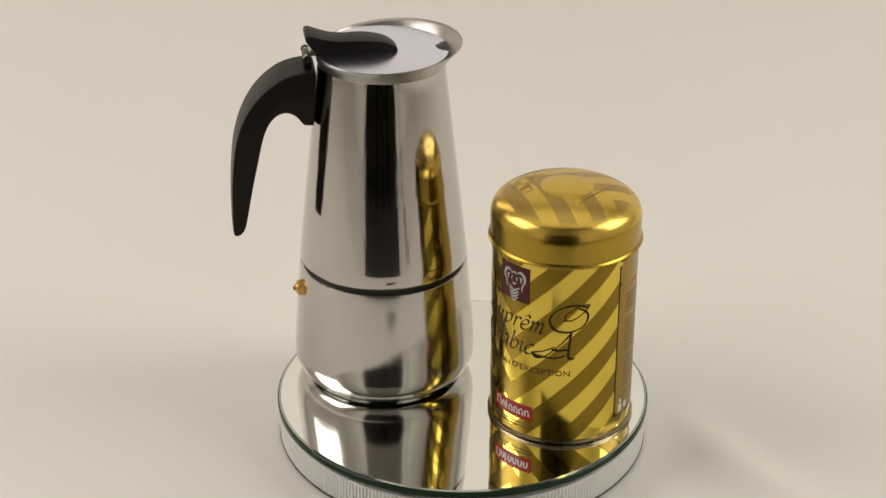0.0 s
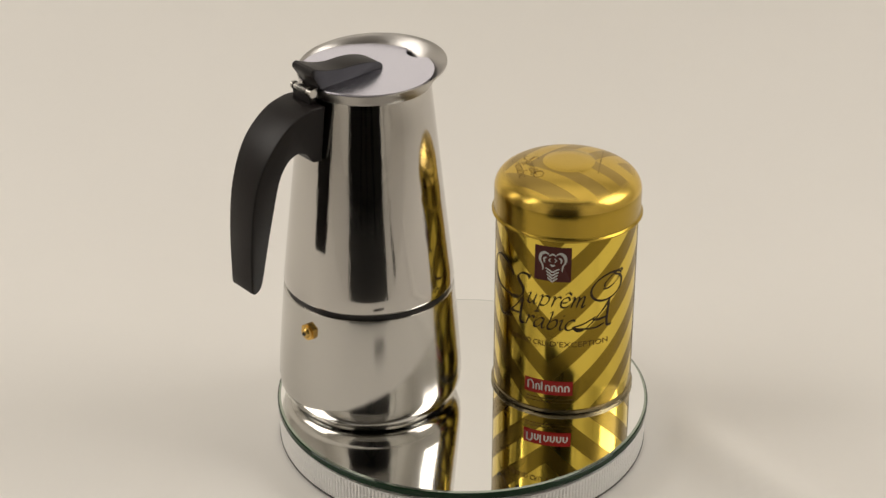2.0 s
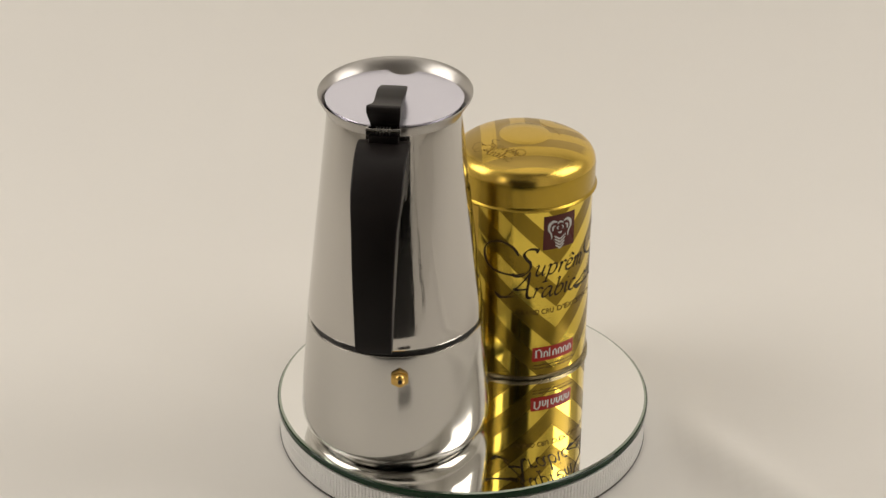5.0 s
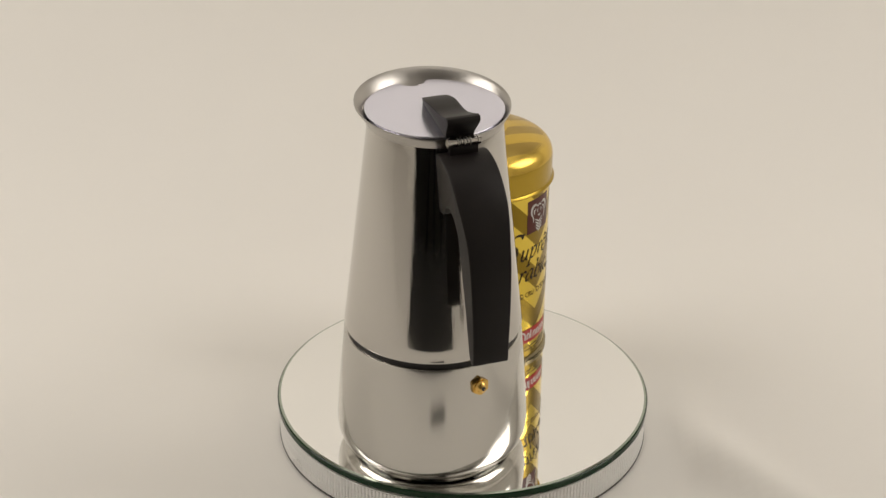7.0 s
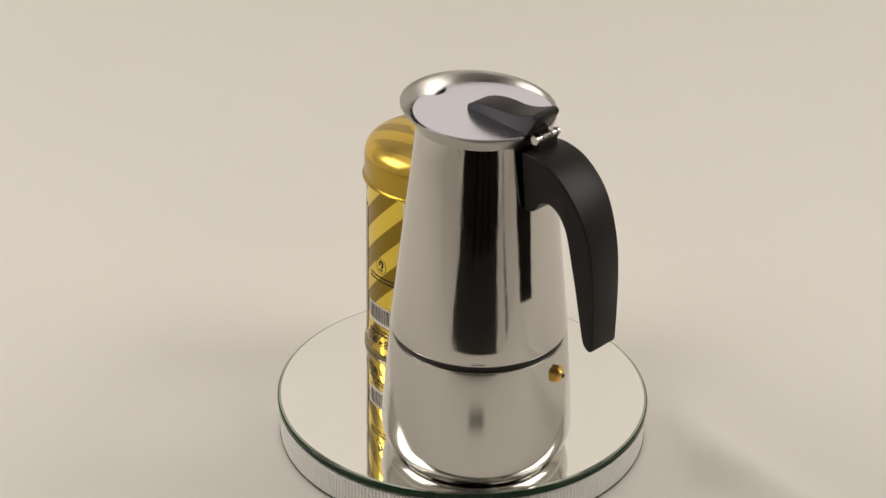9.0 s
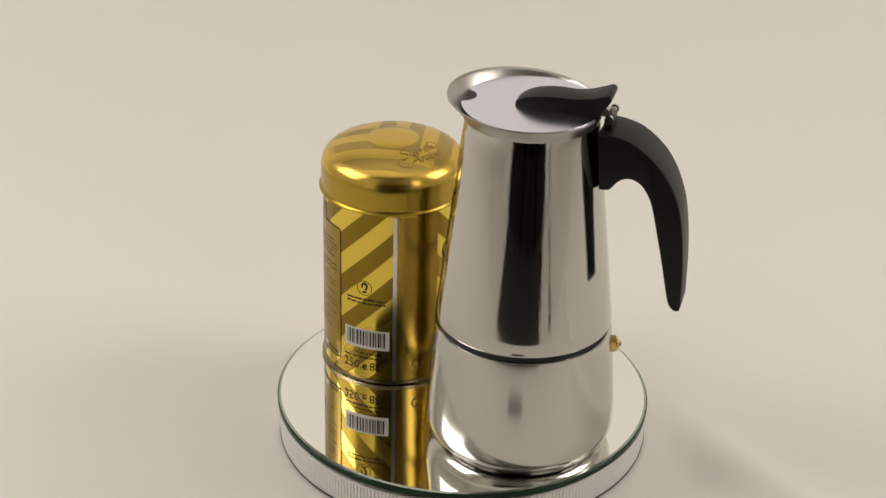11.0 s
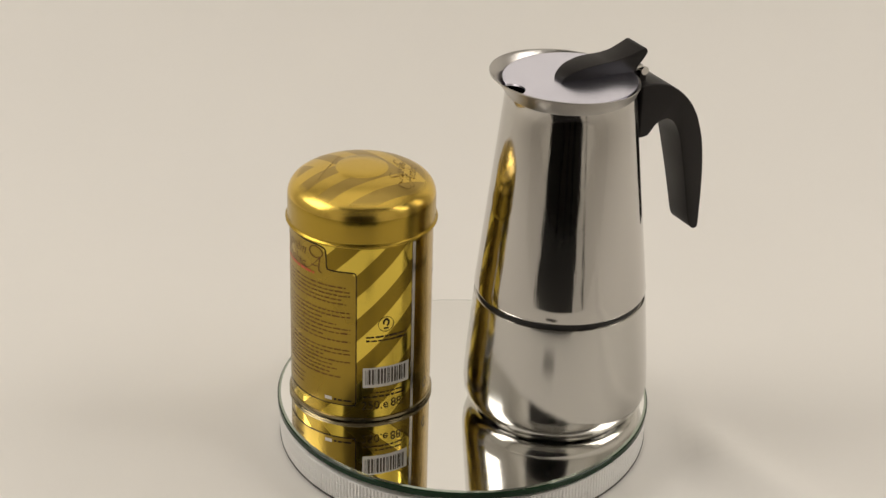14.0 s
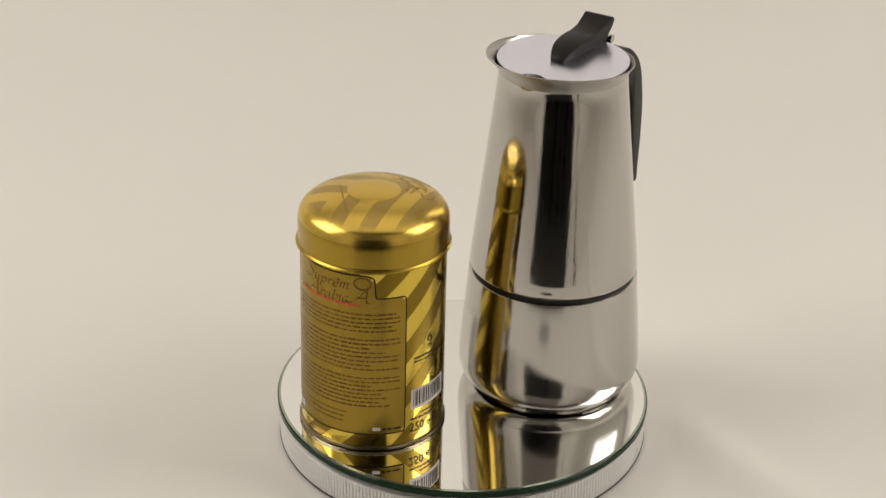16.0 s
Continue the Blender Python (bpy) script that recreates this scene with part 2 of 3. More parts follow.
def turntable():
    t = thing("mirror_disc", "round mirrored glass disc with green edge on the turntable", "mirror disc")
    base = thing("turntable", "round motor turntable with ribbed pearl grey drum", "turntable")
    g = -0.0042
    part("mirror", lathe([(0, 0.0), (DISC_R - 0.0018, 0.0), (DISC_R - 0.0018, g + 0.0003), (0, g + 0.0003)], 200), MIRROR, t, "clean silver mirror")
    part("glass_edge", lathe([(DISC_R - 0.0017, -0.0011), (DISC_R - 0.0005, -0.0005), (DISC_R, -0.0009), (DISC_R, g + 0.0004), (DISC_R - 0.0004, g), (DISC_R - 0.0019, g)], 200, closed=True), GLASS_EDGE, t, "dark green polished glass edge")
    part("bevel", lathe([(DISC_R - 0.0018, -0.00005), (DISC_R - 0.0006, -0.0004), (DISC_R - 0.0010, -0.0010), (DISC_R - 0.0018, -0.0010)], 200, closed=True), GLASS_BEVEL, t)
    part("hub", lathe([(0, g), (0.05, g), (0.05, g - 0.0024), (0, g - 0.0024)], 64), RUBBER, t)
    b = -Z0 + 0.0012
    prof = [(0, g - 0.0020), (DISC_R - 0.0026, g - 0.0020), (DISC_R - 0.0013, g - 0.0023), (DISC_R - 0.0012, g - 0.0027)]
    zs = [g - 0.0030, g - 0.0062, g - 0.0066, g - 0.0072, g - 0.0076, g - 0.0120, g - 0.0124, g - 0.0130, g - 0.0134, b + 0.0015]
    ridge = {g - 0.0066, g - 0.0072, g - 0.0124, g - 0.0130}
    for z in zs:
        prof.append((DISC_R - (0.0014 if z in ridge else 0.0011), z))
    prof += [(DISC_R - 0.0012, b), (0, b)]
    ribs = 300

    def wavy(r, z, a):
        if g - 0.0029 >= z > b + 0.001 and r > 0.05:
            return r + (0.0002 if int(round(a / (2 * math.pi) * ribs * 4)) % 4 else -0.0007), z
        return r, z

    part("drum", lathe(prof, ribs * 4, wavy), DRUM, base, "pearl grey ribbed drum", smooth=False)
    part("base_rim", lathe([(DISC_R - 0.006, b - 0.0003), (DISC_R - 0.0009, b - 0.0003), (DISC_R - 0.0007, b + 0.0006), (DISC_R - 0.006, b + 0.0006)], 160, closed=True), DRUM_RIM, base, "thin dark bottom rim")
    part("foot", lathe([(0, b), (0.08, b), (0.08, -Z0), (0, -Z0)], 64), RUBBER, base)
    return t, base


TURNTABLE, DRUM_BASE = turntable()

# ---- the moka pot: +x is the handle's side, z from the disc ----
POT_AT = (-0.04314, 0.02463)
POT_TURN = 189.5


def rim_bend(r, z, a):
    """The lip leans out and up towards the spout."""
    k = max(0.0, min(1.0, (z - 0.176) / 0.0125))
    w = (1 - math.cos(a)) / 2
    tuck = max(0.0, 1 - abs(z - 0.1806) / 0.0068) if z > 0.174 else 0.0
    return r + k * k * (0.0082 * w - 0.0040), z + k * (0.0056 * w - 0.0034) + (0.0026 * tuck * (1 - w) if r > 0.0325 else 0)


def smooth_line(points, n):
    """A Catmull-Rom line through the points."""
    out = []
    for i in range(len(points) - 1):
        p0, p1, p2, p3 = (Vector(points[max(0, min(len(points) - 1, i + k))]) for k in (-1, 0, 1, 2))
        for j in range(n):
            t = j / n
            out.append(0.5 * (2 * p1 + (p2 - p0) * t + (2 * p0 - 5 * p1 + 4 * p2 - p3) * t * t + (3 * p1 - p0 - 3 * p2 + p3) * t ** 3))
    out.append(Vector(points[-1]))
    return out


def smooth_pairs(points, n):
    """The same line, as (radius, height) pairs."""
    return [(p.x, p.y) for p in smooth_line(points, n)]


def slab(outline, half, bevel, waist=None):
    """A closed outline in x and z, given thickness in y, with rounded edges."""
    bm = bmesh.new()
    f = bm.faces.new([bm.verts.new((p[0], -half, p[1])) for p in outline])
    made = bmesh.ops.extrude_face_region(bm, geom=[f])
    for v in made["geom"]:
        if isinstance(v, bmesh.types.BMVert):
            v.co.y = half
    bmesh.ops.recalc_face_normals(bm, faces=bm.faces)
    if bevel:
        es = [e for e in bm.edges if abs(e.verts[0].co.y - e.verts[1].co.y) < 1e-9]
        bmesh.ops.bevel(bm, geom=es, offset=bevel, segments=4, affect="EDGES", profile=0.5, clamp_overlap=True)
    if waist:
        for v in bm.verts:
            v.co.y *= waist(v.co.x, v.co.z)
    return bm


def moka_pot():
    t = thing("moka_pot", "polished stainless steel stovetop moka pot with black handle on the mirror", "moka pot")
    base = [(0, 0.0022), (0.036, 0.0022), (0.0380, 0.0), (0.0402, 0.0), (0.0407, 0.0009), (0.0424, 0.0013), (0.0450, 0.0030), (0.0471, 0.0060), (0.0484, 0.0100), (0.0489, 0.0150),
            (0.0482, 0.0280), (0.0471, 0.0420), (0.0459, 0.0560), (0.0451, 0.0655), (0.0449, 0.0668), (0.0442, 0.0672), (0.0425, 0.0672), (0.0425, 0.0690), (0, 0.0690)]
    part("boiler", lathe(base, 220), STEEL_BASE, t, "satin-bright steel water chamber")
    part("gasket", lathe([(0.030, 0.0665), (0.0434, 0.0665), (0.0434, 0.0712), (0.030, 0.0712)], 120, closed=True), RUBBER, t, "black seal in the joint")
    upper = [(0.040, 0.0700), (0.0438, 0.0700), (0.0442, 0.0701), (0.0446, 0.0705), (0.0448, 0.0711), (0.04485, 0.0715)]
    upper += [(0.04485 - (0.04485 - 0.0335) * i / 15, 0.0715 + (0.1745 - 0.0715) * i / 15) for i in range(1, 16)]
    inner = [(0.0329, 0.1790), (0.0327, 0.1760), (0.0345, 0.150), (0.0400, 0.100), (0.041, 0.080), (0, 0.080)]
    part("jug", lathe(upper + [(0.0332, 0.1778), (0.0331, 0.1797)] + inner, 240, rim_bend), STEEL, t, "mirror-polished tapered steel jug")
    lip = [(0.0331, 0.1797), (0.0334, 0.1808), (0.0341, 0.1822), (0.0352, 0.1843), (0.0362, 0.1862), (0.0371, 0.1877), (0.0376, 0.1884), (0.0376, 0.1890), (0.0371, 0.1889),
           (0.0362, 0.1880), (0.0353, 0.1868), (0.0343, 0.1850), (0.0335, 0.1825), (0.0329, 0.1795)]
    part("lip", lathe(lip, 240, rim_bend, closed=True), STEEL_SATIN, t, "flared satin steel lip drawn out to a spout")
    # the lid, with a round bite at the spout
    bm = bmesh.new()
    ring = []
    R, bite, cx, mid = 0.0338, 0.0074, -0.0356, -0.0009
    for i in range(240):
        a = 2 * math.pi * i / 240
        x, y = mid + R * math.cos(a), R * math.sin(a)
        if math.hypot(x - cx, y) < bite * 1.02:
            continue
        ring.append((x, y))
    k0 = max(range(len(ring)), key=lambda i: math.atan2(ring[i][1], ring[i][0]))
    ring = ring[k0 + 1:] + ring[:k0 + 1]
    top = math.atan2(ring[-1][1], ring[-1][0] - cx)
    bits = [(cx + bite * math.cos(top - 2 * top * i / 18), bite * math.sin(top - 2 * top * i / 18)) for i in range(1, 18)]
    low = [bm.verts.new((x, y, 0.1858)) for x, y in ring + bits]
    f = bm.faces.new(low)
    made = bmesh.ops.extrude_face_region(bm, geom=[f])
    for v in made["geom"]:
        if isinstance(v, bmesh.types.BMVert):
            v.co.z = 0.1868
    bmesh.ops.recalc_face_normals(bm, faces=bm.faces)
    lid = part("lid", bm, STEEL_LID, t, "flat pale steel lid with a notch at the spout")
    # the thumb lever on the lid
    side = smooth_line([(-0.0082, 0.1867), (-0.0074, 0.1890), (-0.0025, 0.1921), (0.005, 0.1939), (0.013, 0.1945), (0.020, 0.1945), (0.027, 0.1955), (0.033, 0.1973), (0.0368, 0.1987)], 4)
    side += smooth_line([(0.0385, 0.1984), (0.0392, 0.1962), (0.0368, 0.1924), (0.0345, 0.1891), (0.0338, 0.1867)], 3)
    part("thumb_lever", slab([(p[0], p[1]) for p in side], 0.0078, 0.0018, lambda x, z: float(np.interp(x, (-0.008, -0.005, 0.0, 0.008, 0.018, 0.026, 0.037), (0.62, 0.78, 0.93, 0.99, 0.93, 0.90, 1.04))) * (1.0 - 0.26 * max(0, min(1, (0.196 - z) / 0.009)) * (1 if x < 0.03 else 0.4))), PLASTIC, lid, "matt black thumb lever")
    # hinge
    h = part("hinge", rod(bmesh.new(), (0.0385, -0.0072, 0.1864), (0.0385, 0.0072, 0.1864), 0.0017, 16), STEEL, t, "small bright steel hinge")
    for y in (-0.0074, 0.0074):
        part("pin_head", rod(bmesh.new(), (0.0385, y - 0.0007, 0.1864), (0.0385, y + 0.0007, 0.1864), 0.0022, 14), STEEL, h)
    bm = bmesh.new()
    for i in range(5):
        bmesh.ops.create_cone(bm, cap_ends=True, segments=14, radius1=0.0021, radius2=0.0021, depth=0.0007, matrix=Matrix.Translation((0.0385, -0.0030 + 0.0015 * i, 0.1864)) @ pose(0, 0, 0, 90, 0, 0))
    part("spring", bm, STEEL_DARK, h)
    part("leaf", box(bmesh.new(), 0.0335, 0.0390, -0.0062, 0.0062, 0.1872, 0.1879, 0.0002), STEEL, h)
    part("bracket", box(bmesh.new(), 0.0362, 0.0400, -0.0070, 0.0070, 0.1795, 0.1850, 0.0004), PLASTIC, h)
    # handle
    out = smooth_line([(0.0345, 0.1800), (0.0385, 0.1807), (0.0450, 0.1800), (0.0525, 0.1776), (0.0600, 0.1726), (0.0668, 0.1656), (0.0728, 0.1558), (0.0772, 0.1432), (0.0795, 0.1288), (0.0807, 0.1120), (0.0810, 0.0925)], 4)
    out += smooth_line([(0.0806, 0.0900), (0.0790, 0.0892), (0.0766, 0.0902), (0.0742, 0.0942), (0.0717, 0.1060), (0.0690, 0.1192), (0.0662, 0.1315), (0.0636, 0.1428), (0.0612, 0.1498), (0.0570, 0.1562), (0.0515, 0.1588), (0.0462, 0.1570), (0.0430, 0.1532), (0.0410, 0.1512), (0.0362, 0.1508)], 3)
    part("handle", slab([(0.036 + (p[0] - 0.036) * 0.98, p[1]) for p in out], 0.0110, 0.0052, lambda x, z: float(np.interp(z, (0.097, 0.150, 0.166, 0.181), (0.80, 0.96, 1.10, 1.14)))), PLASTIC, t, "matt black curved plastic handle")
    # safety valve
    v = part("safety_valve", bmesh.new(), BRASS, t, "small brass safety valve")
    az = radians(10.0)
    d = Vector((math.cos(az), math.sin(az), 0.03))
    p = Vector((math.cos(az), math.sin(az), 0)) * 0.0455 + Vector((0, 0, 0.0560))
    bm = bmesh.new()
    rod(bm, p, p + d * 0.0024, 0.0049, 6)
    bmesh.ops.bevel(bm, geom=list(bm.edges), offset=0.0003, segments=2, affect="EDGES")
    part("nut", bm, BRASS, v)
    bm = bmesh.new()
    rod(bm, p + d * 0.0022, p + d * 0.0030, 0.0036, 24)
    bmesh.ops.create_uvsphere(bm, u_segments=16, v_segments=8, radius=0.0030, matrix=Matrix.Translation(p + d * 0.0018))
    part("cap", bm, BRASS, v)
    part("bore", rod(bmesh.new(), p + d * 0.0042, p + d * 0.0050, 0.0011, 12), RUBBER, v)
    return t


POT = moka_pot()

# ---- the coffee tin: its angles run as on the turntable, z from the disc ----
TIN_AT = (0.05208, -0.01865)
TIN_R = 0.0374
FRONT = 224.5


def wrapped(bm, lift=0.00012):
    """Bend a flat print (x along the wall from the front's middle, y up) round the tin."""
    for v in bm.verts:
        a = radians(FRONT) + v.co.x / TIN_R
        r = TIN_R + lift
        v.co = (r * math.cos(a), r * math.sin(a), v.co.y)
    return bm


def arc(az):
    return radians((az - FRONT + 104.9) % 360 - 104.9) * TIN_R


def sheet(bm, x0, x1, y0, y1, step=0.0025):
    n = max(1, int(abs(x1 - x0) / step))
    low = [bm.verts.new((x0 + (x1 - x0) * i / n, y0, 0)) for i in range(n + 1)]
    high = [bm.verts.new((x0 + (x1 - x0) * i / n, y1, 0)) for i in range(n + 1)]
    for i in range(n):
        bm.faces.new((low[i], low[i + 1], high[i + 1], high[i]))
    return bm


def stroke(bm, points, widths):
    """A pen stroke through the points, with a changing width."""
    pts = smooth_line(points, 8)
    n = len(pts) - 1
    left, right = [], []
    for i, p in enumerate(pts):
        d = pts[min(n, i + 1)] - pts[max(0, i - 1)]
        d = Vector((-d.y, d.x)).normalized() if d.length else Vector((0, 1))
        k = i / n * (len(widths) - 1)
        j = min(int(k), len(widths) - 2)
        w = (widths[j] + (widths[j + 1] - widths[j]) * (k - j)) / 2
        left.append(bm.verts.new((p.x + d.x * w, p.y + d.y * w, 0)))
        right.append(bm.verts.new((p.x - d.x * w, p.y - d.y * w, 0)))
    for i in range(n):
        bm.faces.new((left[i], right[i], right[i + 1], left[i + 1]))
    return bm


def lettering(bm, text, size, x, y, shear=0.0, align="CENTER", squeeze=1.0, weight=0.0):
    """Flat letters added to bm with their baseline at (x, y)."""
    data = bpy.data.curves.new("letters", "FONT")
    data.body, data.size, data.shear, data.align_x, data.resolution_u, data.offset = text, size, shear, align, 3, weight
    ob = bpy.data.objects.new("letters", data)
    scene.collection.objects.link(ob)
    mesh = bpy.data.meshes.new_from_object(ob.evaluated_get(bpy.context.evaluated_depsgraph_get()))
    mesh.transform(Matrix.Translation((x, y, 0)) @ Matrix.Diagonal((squeeze, 1, 1, 1)))
    bm.from_mesh(mesh)
    bpy.data.objects.remove(ob)
    bpy.data.curves.remove(data)
    bpy.data.meshes.remove(mesh)
    return bm


PEN = {
    "S": (((1.15, 2.20), (0.95, 2.42), (0.50, 2.40), (0.28, 2.00), (0.55, 1.55), (0.88, 1.20), (0.98, 0.65), (0.68, 0.12), (0.20, 0.0), (-0.15, 0.22)), ((1.20, 2.50), (1.12, 2.05))),
    "A": (((-0.85, 0.22), (-0.55, -0.08), (-0.10, 0.10), (0.40, 0.95), (0.78, 1.75), (0.98, 2.40)), ((0.95, 2.40), (1.06, 1.30), (1.22, 0.20), (1.48, 0.0), (1.62, 0.12)), ((0.15, 0.80), (0.60, 0.74), (1.18, 0.84))),
    "a": (((0.60, 0.95), (0.35, 1.0), (0.08, 0.60), (0.06, 0.15), (0.22, 0.0), (0.45, 0.25), (0.60, 0.75)), ((0.62, 1.0), (0.58, 0.30), (0.66, 0.02), (0.84, 0.18))),
    "b": (((0.02, 1.60), (0.18, 1.72), (0.16, 1.0), (0.10, 0.30), (0.20, 0.02), (0.45, 0.08), (0.64, 0.50), (0.60, 0.90), (0.42, 0.98), (0.14, 0.60)),),
    "c": (((0.56, 0.85), (0.42, 1.0), (0.16, 0.85), (0.04, 0.45), (0.16, 0.06), (0.40, 0.02), (0.64, 0.22)),),
    "e": (((0.08, 0.45), (0.40, 0.52), (0.56, 0.75), (0.42, 1.0), (0.16, 0.85), (0.04, 0.45), (0.16, 0.06), (0.40, 0.02), (0.64, 0.22)), ((0.16, 1.22), (0.38, 1.52)), ((0.38, 1.52), (0.60, 1.22))),
    "i": (((-0.02, 0.82), (0.14, 1.0), (0.13, 0.30), (0.20, 0.02), (0.38, 0.18)), ((0.14, 1.38), (0.24, 1.46))),
    "m": (((-0.02, 0.82), (0.14, 1.0), (0.15, 0.60), (0.10, 0.0)), ((0.13, 0.50), (0.32, 0.95), (0.48, 0.95), (0.50, 0.60), (0.45, 0.0)), ((0.48, 0.50), (0.68, 0.95), (0.84, 0.95), (0.86, 0.60), (0.82, 0.10), (0.90, 0.0), (1.06, 0.18))),
    "p": (((-0.02, 0.82), (0.14, 1.0), (0.16, 0.60), (0.06, -0.65)), ((-0.12, -0.70), (0.26, -0.62)), ((0.13, 0.60), (0.35, 0.98), (0.62, 0.90), (0.66, 0.50), (0.48, 0.08), (0.20, 0.05), (0.12, 0.20))),
    "r": (((-0.02, 0.82), (0.14, 1.0), (0.15, 0.60), (0.10, 0.0)), ((0.14, 0.55), (0.30, 0.92), (0.48, 1.0), (0.58, 0.84))),
    "u": (((-0.02, 0.82), (0.14, 1.0), (0.18, 0.80), (0.14, 0.22), (0.28, 0.0), (0.45, 0.12), (0.60, 0.55)), ((0.62, 1.0), (0.58, 0.30), (0.66, 0.02), (0.84, 0.18))),
}
ADVANCE = {"S": 1.25, "A": 1.55, "a": 0.86, "b": 0.78, "c": 0.68, "e": 0.70, "i": 0.42, "m": 1.10, "p": 0.86, "r": 0.62, "u": 0.90}


def nib(bm, points, width, thin=0.22, steps=7):
    """A broad-nib stroke: thick across the nib's slant, thin along it."""
    pts = smooth_line(points, steps)
    n = len(pts) - 1
    left, right = [], []
    for i, p in enumerate(pts):
        d = pts[min(n, i + 1)] - pts[max(0, i - 1)]
        a = math.atan2(d.y, d.x)
        w = width * (thin + (1 - thin) * abs(math.sin(a - radians(38)))) / 2 * min(1.0, 0.45 + min(i, n - i) * 0.3)
        side = Vector((-math.sin(a), math.cos(a)))
        left.append(bm.verts.new((p.x + side.x * w, p.y + side.y * w, 0)))
        right.append(bm.verts.new((p.x - side.x * w, p.y - side.y * w, 0)))
    for i in range(n):
        bm.faces.new((left[i], right[i], right[i + 1], left[i + 1]))
    return bm


def script(bm, text, x, y, sx, sy, width, slant=0.25):
    """Italic pen letters from (x, y) on; sx and sy are one x-height across and up."""
    for c in text:
        for line in PEN[c]:
            nib(bm, [(x + u * sx + v * sy * slant, y + v * sy) for u, v in line], width)
        x += ADVANCE[c] * sx
    return x


def fitted(bm, text, size, x0, x1, y):
    """Upright capitals set between two ends of a line."""
    letters = lettering(bmesh.new(), text, size, 0, 0, align="LEFT")
    lo, hi = min(v.co.x for v in letters.verts), max(v.co.x for v in letters.verts)
    for v in letters.verts:
        v.co.x, v.co.y = x0 + (v.co.x - lo) / (hi - lo) * (x1 - x0), v.co.y + y
    mesh = bpy.data.meshes.new("letters")
    letters.to_mesh(mesh)
    letters.free()
    bm.from_mesh(mesh)
    bpy.data.meshes.remove(mesh)
    return bm


def text_rows(bm, rng, x0, x1, y0, y1, rows, height, ragged=0.25):
    """Rows of small bars where the print is too small to read."""
    for i in range(rows):
        y = y1 - (y1 - y0) * i / max(1, rows - 1)
        x, end = x0, x1 - (x1 - x0) * ragged * rng.random() ** 3
        while x < end:
            w = 0.0012 + 0.0034 * rng.random()
            sheet(bm, x, min(x + w, end), y, y + height * (0.7 + 0.3 * rng.random()))
            x += w + 0.0007
    return bm


